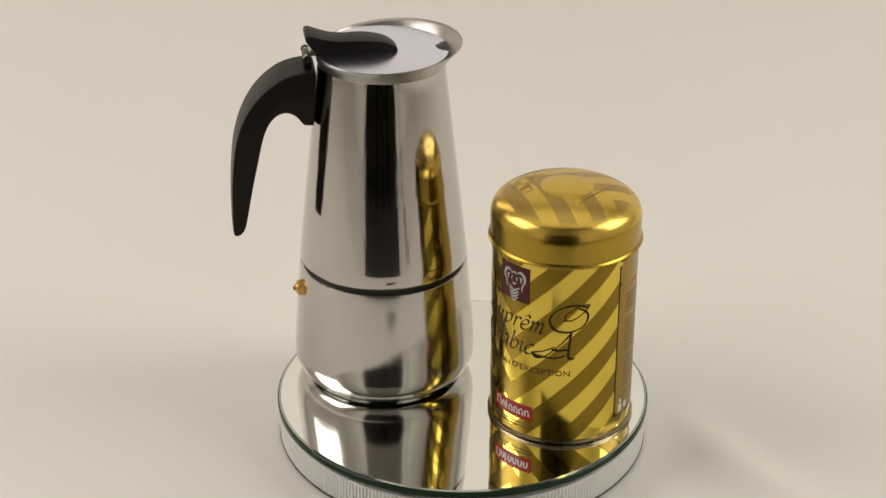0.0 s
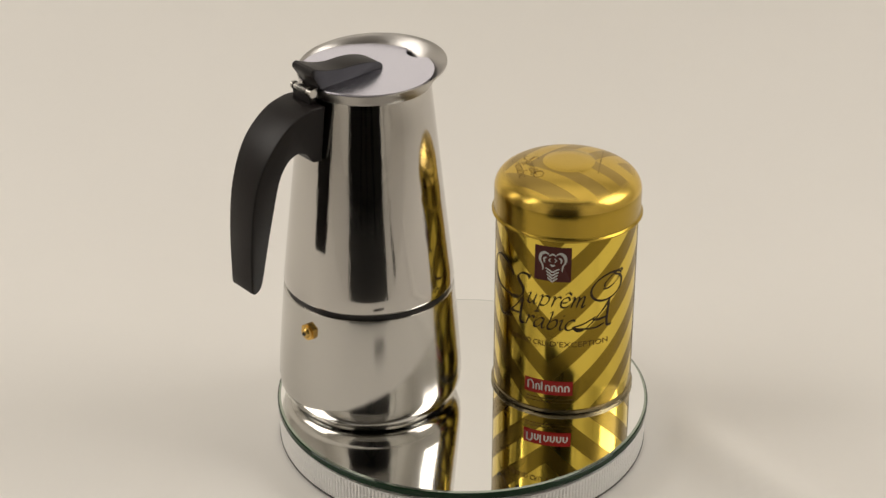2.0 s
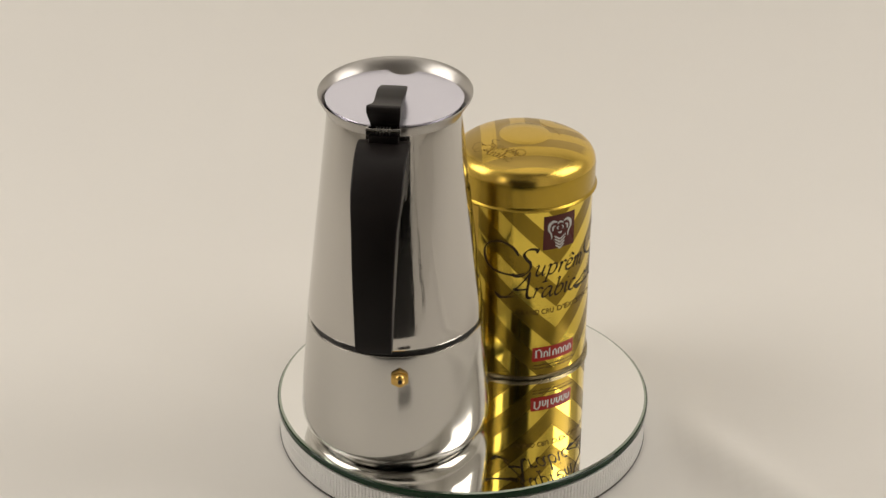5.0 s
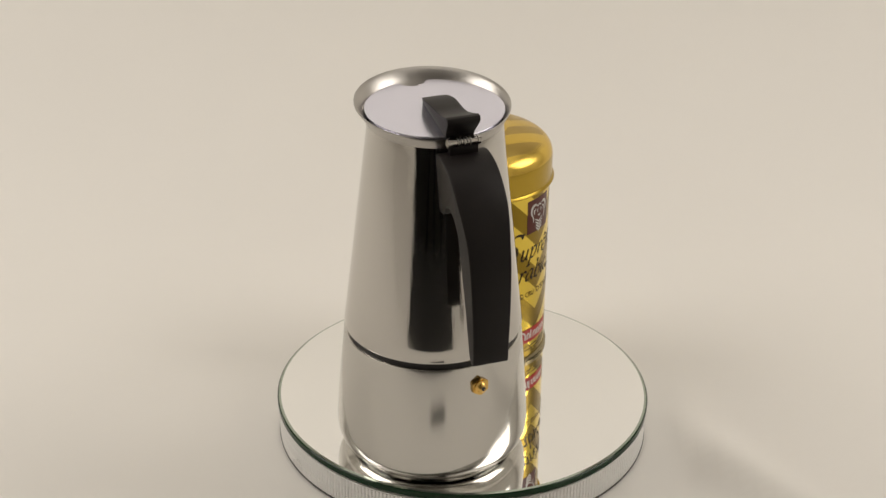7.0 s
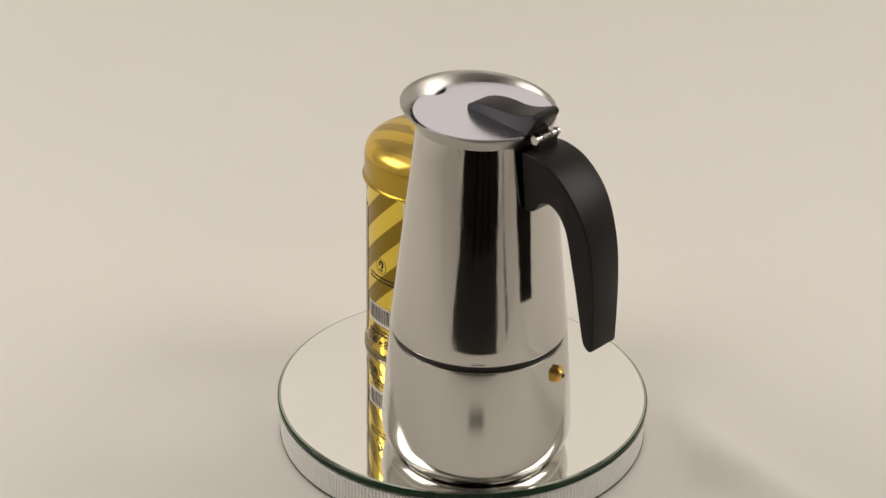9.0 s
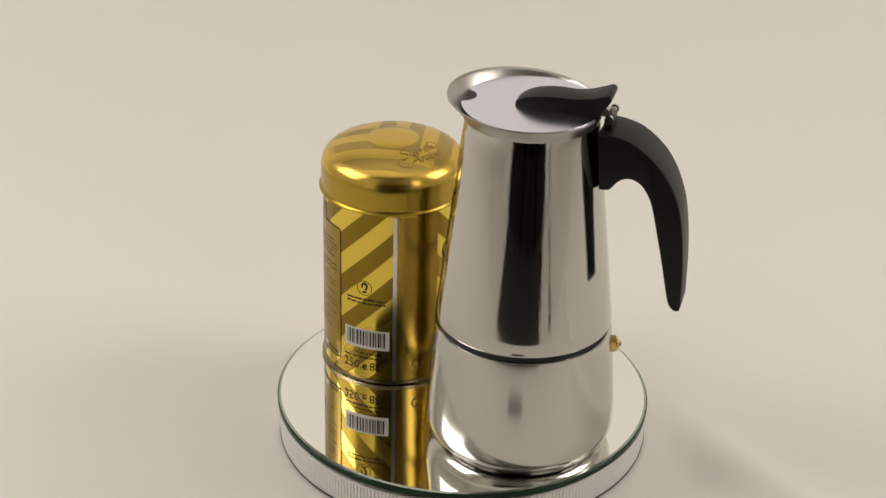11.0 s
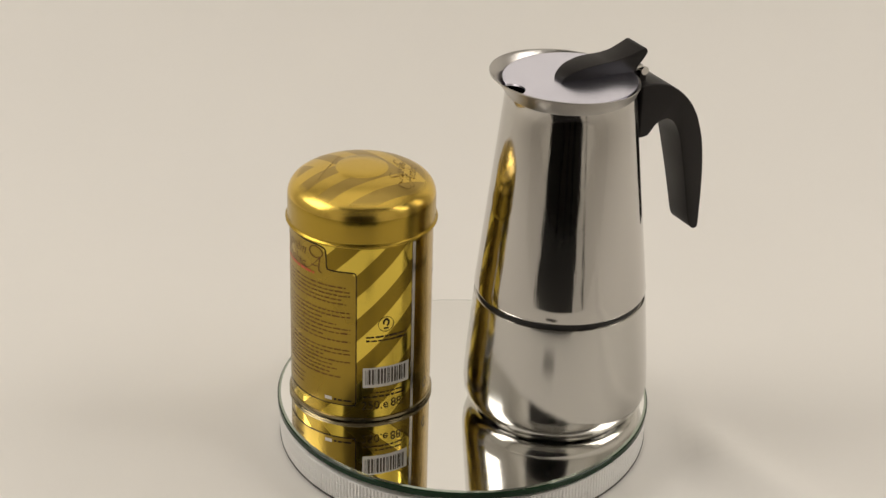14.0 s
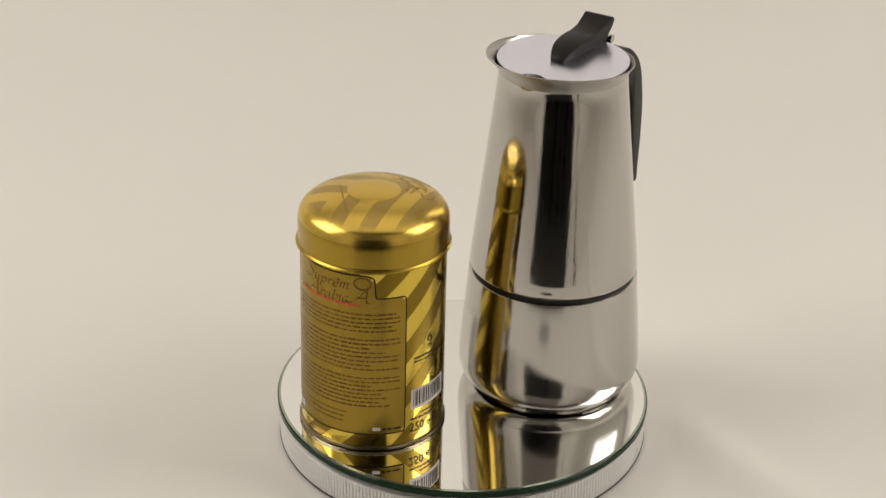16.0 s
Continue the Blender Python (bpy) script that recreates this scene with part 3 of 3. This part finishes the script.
def coffee_tin():
    t = thing("coffee_tin", "gold chevron-striped coffee tin with domed lid on the mirror", "coffee tin")
    rng = random.Random(4)
    # body, with a map in metres for the printed bands
    bm = bmesh.new()
    uv = bm.loops.layers.uv.new("metres")
    n = 180
    hs = [0.0020, 0.0026, 0.020, 0.055, 0.090, 0.1025, 0.1032]
    start = FRONT - 104.9
    grid = [[bm.verts.new((TIN_R * math.cos(radians(start + 360 * i / n)), TIN_R * math.sin(radians(start + 360 * i / n)), z)) for i in range(n)] for z in hs]
    for k in range(len(hs) - 1):
        for i in range(n):
            f = bm.faces.new((grid[k][i], grid[k][(i + 1) % n], grid[k + 1][(i + 1) % n], grid[k + 1][i]))
            for lp, (ii, kk) in zip(f.loops, ((i, k), (i + 1, k), (i + 1, k + 1), (i, k + 1))):
                lp[uv].uv = (radians(360 * ii / n - 104.9) * TIN_R, hs[kk])
    part("body", bm, GOLD_BANDS, t, "glossy gold printed wall with bronze chevrons")
    rim = [(0.0340, 0.0014), (0.0352, 0.0), (0.0368, 0.0), (0.0380, 0.0006), (0.0385, 0.0013), (0.0385, 0.0019), (0.0381, 0.0025), (0.0372, 0.0028)]
    part("bottom_rim", lathe(rim, 160), TIN_RIM, t, "rolled bottom rim")
    part("bottom", lathe([(0, 0.0012), (0.036, 0.0012), (0.036, 0.0018), (0, 0.0018)], 64), TIN_BARE, t)
    part("neck_bead", lathe([(0.0372, 0.1024), (0.0377, 0.1026), (0.0379, 0.1029), (0.0377, 0.1032), (0.0370, 0.1034)], 160), TIN_RIM, t, "bright bead under the lid")
    # lid with printed top
    bm = bmesh.new()
    uv = bm.loops.layers.uv.new("metres")
    prof = [(0.0380, 0.1038), (0.0391, 0.1034), (0.0396, 0.1038), (0.0396, 0.1043), (0.0391, 0.1047), (0.0387, 0.1050), (0.0385, 0.1054), (0.0385, 0.1060), (0.0385, 0.1150)]
    prof += smooth_pairs([(0.0385, 0.1166), (0.0383, 0.1184), (0.0378, 0.1202), (0.0369, 0.1220), (0.0355, 0.1237), (0.0335, 0.1252), (0.0308, 0.1267), (0.0275, 0.1281)], 3)
    prof += [(0.0240, 0.1292), (0.0200, 0.1301), (0.0170, 0.1306), (0.0138, 0.1310), (0.0134, 0.1312), (0.0070, 0.1316)]
    skirt, prof = prof[:13], prof[12:]
    rings = [[bm.verts.new((r * math.cos(2 * math.pi * i / n), r * math.sin(2 * math.pi * i / n), z)) for i in range(n)] for r, z in prof]
    mid = bm.verts.new((0, 0, 0.1318))
    for a, b in zip(rings, rings[1:]):
        for i in range(n):
            bm.faces.new((a[i], a[(i + 1) % n], b[(i + 1) % n], b[i]))
    for i in range(n):
        bm.faces.new((rings[-1][i], rings[-1][(i + 1) % n], mid))
    axis = radians(333)
    for f in bm.faces:
        for lp in f.loops:
            x, y = lp.vert.co.x, lp.vert.co.y
            lp[uv].uv = (-x * math.sin(axis) + y * math.cos(axis), x * math.cos(axis) + y * math.sin(axis))
    lid = part("lid", bm, GOLD_LID_BANDS, t, "satin gold domed lid with banded top")
    part("lid_skirt", lathe(skirt, n), GOLD_SKIRT_SHADED, lid, "plain gold skirt of the lid, its shade put into the colour")

    def lid_print(bm, az, r, turn, lift=0.00025):
        """Lay a flat print on the lid's top, its middle at an angle and radius."""
        m = pose(r * math.cos(radians(az)), r * math.sin(radians(az)), 0, 0, 0, turn)
        for v in bm.verts:
            v.co = m @ v.co
            q = math.hypot(v.co.x, v.co.y)
            v.co.z = lift + float(np.interp(q, (0.0, 0.0137, 0.0170, 0.0200, 0.0240, 0.0275, 0.0308, 0.0335, 0.0355), (0.1318, 0.1311, 0.1306, 0.1301, 0.1292, 0.1281, 0.1267, 0.1252, 0.1237)))
        return bm

    bm = bmesh.new()
    script(bm, "Suprem", -0.0115, 0.0006, 0.0040, 0.0027, 0.00055)
    script(bm, "Arabic", -0.0095, -0.0052, 0.0040, 0.0027, 0.00055)
    loop = [(0.0105 + 0.0028 * math.cos(a), 0.0042 + 0.0026 * math.sin(a)) for a in np.linspace(0.3, 6.6, 12)]
    stroke(bm, loop, (0.0002, 0.0005, 0.0002))
    stroke(bm, [(-0.0135 + 0.0022 * math.cos(a), -0.0010 + 0.0030 * math.sin(a)) for a in np.linspace(0.3, 6.0, 12)], (0.0002, 0.0005, 0.0002))
    for v in bm.verts:
        v.co.x, v.co.y = v.co.x * 1.02, v.co.y * 1.02
    part("lid_lettering", lid_print(bm, 157, 0.0222, 157 + 90), INK_EMBOSS, lid, "fine brown script")
    bm = text_rows(bmesh.new(), rng, -0.0145, 0.0145, 0.0, 0.0, 1, 0.0007, 0.0)
    part("lid_small_print", lid_print(bm, 336, 0.0172, 320 + 90), LID_INK, lid)
    # the front: crest, script, label
    a0, a1 = arc(210.7), arc(240.3)
    part("crest_panel", wrapped(sheet(bmesh.new(), a0, a1, 0.0800, 0.0998), 0.00010), MAROON, t, "maroon square with a silver crest")
    crest = t.children[-1]
    bm = bmesh.new()
    cx = (a0 + a1) / 2
    for i in range(4):
        y = 0.0880 - 0.0021 * i
        w = 0.0042 - 0.0004 * i
        stroke(bm, [(cx - w, y), (cx - w / 2, y - 0.0012), (cx, y - 0.0025), (cx + w / 2, y - 0.0012), (cx + w, y)], (0.0008, 0.0011, 0.0008))
    for k in (-1, 1):
        stroke(bm, [(cx + k * 0.0022, 0.0972), (cx + k * 0.0048, 0.0982), (cx + k * 0.0072, 0.0965), (cx + k * 0.0078, 0.0930), (cx + k * 0.0062, 0.0900)], (0.0006, 0.0016, 0.0020, 0.0014, 0.0006))
        stroke(bm, [(cx + k * 0.0036, 0.0952), (cx + k * 0.0052, 0.0942), (cx + k * 0.0050, 0.0915)], (0.0006, 0.0013, 0.0006))
        stroke(bm, [(cx + k * 0.0064, 0.0905), (cx + k * 0.0058, 0.0880), (cx + k * 0.0060, 0.0862)], (0.0012, 0.0008, 0.0004))
        stroke(bm, [(cx + k * 0.0010, 0.0945), (cx + k * 0.0022, 0.0935), (cx + k * 0.0014, 0.0922)], (0.0004, 0.0008, 0.0004))
    stroke(bm, [(cx - 0.0020, 0.0962), (cx, 0.0975), (cx + 0.0020, 0.0962)], (0.0006, 0.0012, 0.0006))
    stroke(bm, [(cx - 0.0014, 0.0905), (cx, 0.0898), (cx + 0.0014, 0.0905)], (0.0006, 0.0014, 0.0006))
    for v in bm.verts:
        v.co.x, v.co.y = cx + (v.co.x - cx) * 0.86, 0.0897 + (v.co.y - 0.0905) * 0.86
    part("crest", wrapped(bm, 0.00022), SILVER_INK, crest, "silver crest of chevrons and scrolls")
    bm = bmesh.new()
    pen = 0.00115
    script(bm, "S", arc(187), 0.0648, 0.0078, 0.0067, 0.0017)
    script(bm, "uprem", arc(203.5), 0.0650, 0.0077, 0.0061, pen)
    script(bm, "A", arc(183), 0.0518, 0.0080, 0.0066, 0.0017)
    script(bm, "rabic", arc(202.5), 0.0516, 0.0081, 0.0060, pen)
    script(bm, "A", arc(255), 0.0515, 0.0090, 0.0066, 0.0016)
    # the great loops that open and close the two words
    ox, oy = arc(273), 0.0742
    nib(bm, [(ox + 0.0115 * math.cos(a) * (1 - 0.035 * a) + 0.002 * math.sin(a), oy + 0.0084 * math.sin(a) * (1 - 0.03 * a)) for a in np.linspace(0.9, 7.6, 18)], 0.0013, 0.3)
    nib(bm, [(ox - 0.0035, oy - 0.0005), (ox + 0.0010, oy - 0.0002), (ox + 0.0060, oy + 0.0030), (ox + 0.0095, oy + 0.0076), (ox + 0.0040, oy + 0.0072), (ox - 0.0020, oy + 0.0030), (ox - 0.0026, oy + 0.0004)], 0.0010, 0.3)
    sx, sy = arc(176.5), 0.0755
    nib(bm, [(sx + 0.0098 * math.cos(a) - 0.0012 * math.sin(a), sy + 0.0094 * math.sin(a)) for a in np.linspace(0.2, 4.6, 14)] + [(arc(187), 0.0655), (arc(196), 0.0668)], 0.0013, 0.3)
    nib(bm, [(arc(172), 0.0545), (arc(174), 0.0522), (arc(180), 0.0515), (arc(188), 0.0530)], 0.0012, 0.3)
    nib(bm, [(arc(262), 0.0585), (arc(252), 0.0550), (arc(243), 0.0530), (arc(250), 0.0520), (arc(262), 0.0518), (arc(270), 0.0535)], 0.0012, 0.3)
    part("script_lettering", wrapped(bm, 0.00020), INK, t, "large dark calligraphic script")
    bm = bmesh.new()
    fitted(bm, "GRAND CRU", 0.0044, arc(190), arc(222), 0.0412)
    fitted(bm, "D'EXCEPTION", 0.0044, arc(225.5), arc(274), 0.0414)
    part("small_capitals", wrapped(bm, 0.00020), INK_SOFT, t)
    label = part("red_label", wrapped(sheet(bmesh.new(), arc(204.5), arc(244.8), 0.0117, 0.0203), 0.00014), RED, t, "red label with pale marks")
    bm = bmesh.new()
    x = arc(207.2)
    for w, h in ((0.0040, 0.0048), (0.0024, 0.0034), (0.0013, 0.0052), (0.0026, 0.0034), (0.0026, 0.0034), (0.0026, 0.0034), (0.0026, 0.0034)):
        stroke(bm, [(x + w * 0.1, 0.0140), (x + w * 0.1, 0.0140 + h * 0.98)], (0.0009, 0.0009))
        if w > 0.002:
            stroke(bm, [(x + w * 0.1, 0.0142 + h * 0.82), (x + w * 0.5, 0.0142 + h), (x + w * 0.85, 0.0142 + h * 0.6), (x + w * 0.85, 0.0140)], (0.0005, 0.0008, 0.0009))
        x += w + 0.0008
    part("label_marks", wrapped(bm, 0.00026), WHITE_INK, label)
    bm = text_rows(bmesh.new(), rng, arc(206), arc(246), 0.0068, 0.0088, 2, 0.0007, 0.3)
    part("small_print", wrapped(bm, 0.00018), INK_SOFT, t)
    # the side panel of small print
    x0, x1, xt0, xt1 = arc(316), arc(316) + radians(112.5) * TIN_R, arc(326), arc(316) + radians(88) * TIN_R
    bm = bmesh.new()
    sheet(bm, x0, x1, 0.0120, 0.0872)
    sheet(bm, x0 + 0.0018, x1 - 0.0018, 0.0102, 0.0120)
    sheet(bm, x0 + 0.0018, x1 - 0.0018, 0.0872, 0.0890)
    sheet(bm, x0, xt1, 0.0890, 0.0990)
    sheet(bm, x0 + 0.0018, xt1 - 0.0022, 0.0990, 0.1012)
    panel = part("print_panel", wrapped(bm, 0.00008), PANEL_GOLD, t, "dull gold panel of small print with a dark outline")
    bm = bmesh.new()
    w = (0.0006, 0.0006)
    stroke(bm, [(x0, 0.0130), (x0 + 0.0006, 0.0108), (x0 + 0.0026, 0.0102)], w)
    stroke(bm, [(x1 - 0.0026, 0.0102), (x1 - 0.0006, 0.0108), (x1, 0.0128)], w)
    stroke(bm, [(x0 + (x1 - x0) * i / 12, 0.0102) for i in range(13)], w)
    stroke(bm, [(x1, 0.0115), (x1, 0.04), (x1, 0.0864)], w)
    stroke(bm, [(x0, 0.0115), (x0, 0.04), (x0, 0.0985)], w)
    stroke(bm, [(x1, 0.0860), (x1 - 0.0006, 0.0884), (x1 - 0.0028, 0.0890), (xt1 + 0.0020, 0.0890), (xt1 + 0.0004, 0.0897), (xt1, 0.0915), (xt1 - 0.0002, 0.0960), (xt1 - 0.0008, 0.0998), (xt1 - 0.0030, 0.1012), (xt1 - 0.0060, 0.1016)], w)
    stroke(bm, [(x0 + (xt1 - 0.005 - x0) * i / 10, 0.1016) for i in range(11)], w)
    part("panel_outline", wrapped(bm, 0.00020), INK, panel)
    bm = bmesh.new()
    text_rows(bm, rng, x0 + 0.006, x1 - 0.003, 0.0700, 0.0795, 5, 0.0009)
    text_rows(bm, rng, x0 + 0.006, x1 - 0.003, 0.0480, 0.0650, 8, 0.0009)
    text_rows(bm, rng, x0 + 0.006, x1 - 0.003, 0.0265, 0.0430, 8, 0.0009)
    text_rows(bm, rng, x0 + 0.006, x0 + 0.045, 0.0165, 0.0220, 3, 0.0007)
    part("panel_small_print", wrapped(bm, 0.00018), INK_FAINT, panel)
    part("panel_heading", wrapped(text_rows(bmesh.new(), rng, x0 + 0.010, x0 + 0.050, 0.0842, 0.0842, 1, 0.0018, 0.0), 0.0002), INK_RED, panel, "red line of small print")
    bm = bmesh.new()
    script(bm, "Suprem", x0 + 0.0160, 0.0935, 0.0052, 0.0032, 0.0007)
    script(bm, "Arabic", x0 + 0.0190, 0.0860, 0.0050, 0.0032, 0.0007)
    script(bm, "A", xt1 - 0.0110, 0.0865, 0.0052, 0.0036, 0.0009)
    stroke(bm, [(xt1 - 0.0065 + 0.0042 * math.cos(a), 0.0972 + 0.0032 * math.sin(a)) for a in np.linspace(0.4, 7.2, 14)], (0.0003, 0.0007, 0.0003))
    part("panel_script", wrapped(bm, 0.00020), INK_FAINT, panel)
    for xa, xb, ya, yb in ((x1 - 0.0170, x1 - 0.0130, 0.0122, 0.0142), (x0 + 0.0030, x0 + 0.0062, 0.0118, 0.0165), (x0 + 0.0038, x0 + 0.0058, 0.0172, 0.0192), (x0 + 0.0082, x0 + 0.0112, 0.0122, 0.0160)):
        part("panel_mark", wrapped(sheet(bmesh.new(), xa, xb, ya, yb), 0.00018), WHITE_INK, panel)
    part("panel_line", wrapped(text_rows(bmesh.new(), rng, x1 - 0.0118, x1 - 0.0022, 0.0124, 0.0124, 1, 0.0013, 0.0), 0.00018), INK, panel)
    # barcode, round mark, weight
    b0, b1 = arc(74), arc(114)
    code = part("barcode", wrapped(sheet(bmesh.new(), b0, b1, 0.0213, 0.0332), 0.00012), WHITE_INK, t, "pale barcode field")
    bm = bmesh.new()
    x = b0 + 0.0014
    while x < b1 - 0.0016:
        w = rng.choice((0.0003, 0.0003, 0.0006, 0.0009))
        sheet(bm, x, x + w, 0.0232, 0.0322)
        x += w + rng.choice((0.0003, 0.0005, 0.0008))
    part("bars", wrapped(bm, 0.00022), INK, code)["kind"] = "stuff"
    bm = bmesh.new()
    mx, my = arc(92.5), 0.0585
    stroke(bm, [(mx + 0.0042 * math.cos(a), my + 0.0042 * math.sin(a)) for a in np.linspace(0, 6.3, 22)], (0.00025, 0.00025))
    stroke(bm, [(mx - 0.0013, my), (mx - 0.0012, my + 0.0018), (mx, my + 0.0028), (mx + 0.0013, my + 0.0018), (mx + 0.0013, my), (mx + 0.0004, my - 0.0010)], (0.0008, 0.0012, 0.0008))
    sheet(bm, mx - 0.0011, mx + 0.0014, my - 0.0028, my - 0.0019)
    text_rows(bm, rng, mx - 0.0105, mx + 0.0125, 0.0488, 0.0510, 2, 0.0010, 0.1)
    part("round_mark", wrapped(bm, 0.00020), INK, t)
    bm = bmesh.new()
    fitted(bm, "250.e", 0.0072, arc(73), arc(95), 0.0080)
    fitted(bm, "88.", 0.0072, arc(97.5), arc(109), 0.0080)
    text_rows(bm, rng, arc(74), arc(110), 0.0150, 0.0150, 1, 0.0010, 0.0)
    text_rows(bm, rng, arc(84), arc(108), 0.0176, 0.0176, 1, 0.0008, 0.0)
    part("weight_mark", wrapped(bm, 0.00020), INK, t)
    # welded side seam and the plain strip beside it
    part("side_seam", wrapped(sheet(bmesh.new(), arc(116.4), arc(119.4), 0.0030, 0.1018), 0.00026), TIN_BARE, t, "bare tin strip along the welded seam")
    part("plain_strip", wrapped(sheet(bmesh.new(), arc(119.8), arc(155), 0.0030, 0.1018), 0.00010), GOLD_PLAIN, t, "plain gold strip")
    bm = bmesh.new()
    rx, ry = arc(137), 0.0125
    stroke(bm, [(rx + 0.0022 * math.cos(a), ry + 0.0026 * math.sin(a)) for a in np.linspace(0.6, 5.4, 14)], (0.0008, 0.0008))
    part("recycling_mark", wrapped(bm, 0.00022), INK, t)
    return t


TIN = coffee_tin()

# ---- the filming camera, seen mirrored in the steel ----
def film_camera():
    t = thing("video_camera", "black video camera on a slim black tripod", "camera")
    m = pose(0, -0.955, 0.607, -27.6, 0, 0)
    t.matrix_world = m
    part("body", box(bmesh.new(), -0.055, 0.055, -0.055, 0.0, -0.035, 0.040, 0.006), PLASTIC, t)
    part("screen_cover", box(bmesh.new(), -0.105, -0.058, -0.012, -0.004, -0.028, 0.034, 0.002), PLASTIC, t)
    back = t.matrix_world.inverted()
    for x, y in ((-0.3, -0.80), (0.3, -0.80), (0, -1.45)):
        part("tripod_leg", rod(bmesh.new(), back @ Vector((x, y, -0.75)), (0, -0.03, -0.034), 0.012), PLASTIC, t)
    return t


film_camera()


# unseen block, added so the boiler mirrors a small dark spot
def control_box():
    t = thing("control_box", "small flat unseen black block on the white paper, added for a dark reflection", "remote")
    t.location = (0.006, -0.230, 0.0)
    part("case", box(bmesh.new(), -0.024, 0.024, -0.007, 0.007, 0.0, 0.007, 0.002), PLASTIC, t)
    part("button", rod(bmesh.new(), (0, 0, 0.007), (0, 0, 0.0082), 0.0042, 18), DRUM_RIM, t)


control_box()


# ---- the turning ----
TURN = [(0, 0), (0.5, 7.75), (1, 15.65), (1.5, 23.55), (2, 31.45), (2.5, 39.3), (3, 47.1), (3.5, 54.8), (4, 62.0), (6.5, 94.8), (7, 101.4), (7.5, 108.05), (8, 114.65), (8.5, 121.25), (9, 127.95),
        (9.5, 134.75), (10, 141.65), (12.5, 178.4), (13, 185.75), (13.5, 193.15), (14, 200.55), (14.5, 208.0), (15, 215.5), (15.5, 222.8), (16, 230.25)]
# the disc sits a little askew on its spindle, and the spindle is not quite upright
WOBBLE = (-0.0108, 0.0036)
SPINDLE = (0.0048, 0.0025)


def turn_at(t):
    """The turntable's angle, gliding through the rows of TURN."""
    i = max(j for j in range(len(TURN) - 1) if TURN[j][0] <= t + 1e-9)
    (ta, a), (tb, b) = TURN[i], TURN[i + 1]

    def rate(j):
        lo, hi = max(0, j - 1), min(len(TURN) - 1, j + 1)
        return (TURN[hi][1] - TURN[lo][1]) / (TURN[hi][0] - TURN[lo][0])

    h = tb - ta
    k = (t - ta) / h
    return (2 * k ** 3 - 3 * k ** 2 + 1) * a + (k ** 3 - 2 * k ** 2 + k) * h * rate(i) + (3 * k ** 2 - 2 * k ** 3) * b + (k ** 3 - k ** 2) * h * rate(i + 1)


def lean(x, y):
    """The small turn that tips the upright towards (x, y)."""
    return Vector((0, 0, 1)).rotation_difference(Vector((x, y, 1)).normalized()).to_matrix().to_4x4()


def disc_at(t):
    return pose(0, 0, Z0) @ lean(*SPINDLE) @ pose(0, 0, 0, 0, 0, turn_at(t)) @ lean(*WOBBLE)


def motions():
    times = [0.25 * i for i in range(65)]
    walk(DRUM_BASE, [(t, pose(0, 0, Z0, 0, 0, turn_at(t))) for t in times])
    for ob, (x, y), own in ((TURNTABLE, (0, 0), 0), (POT, POT_AT, POT_TURN), (TIN, TIN_AT, 0)):
        walk(ob, [(t, disc_at(t) @ pose(x, y, 0, 0, 0, own)) for t in times])


motions()
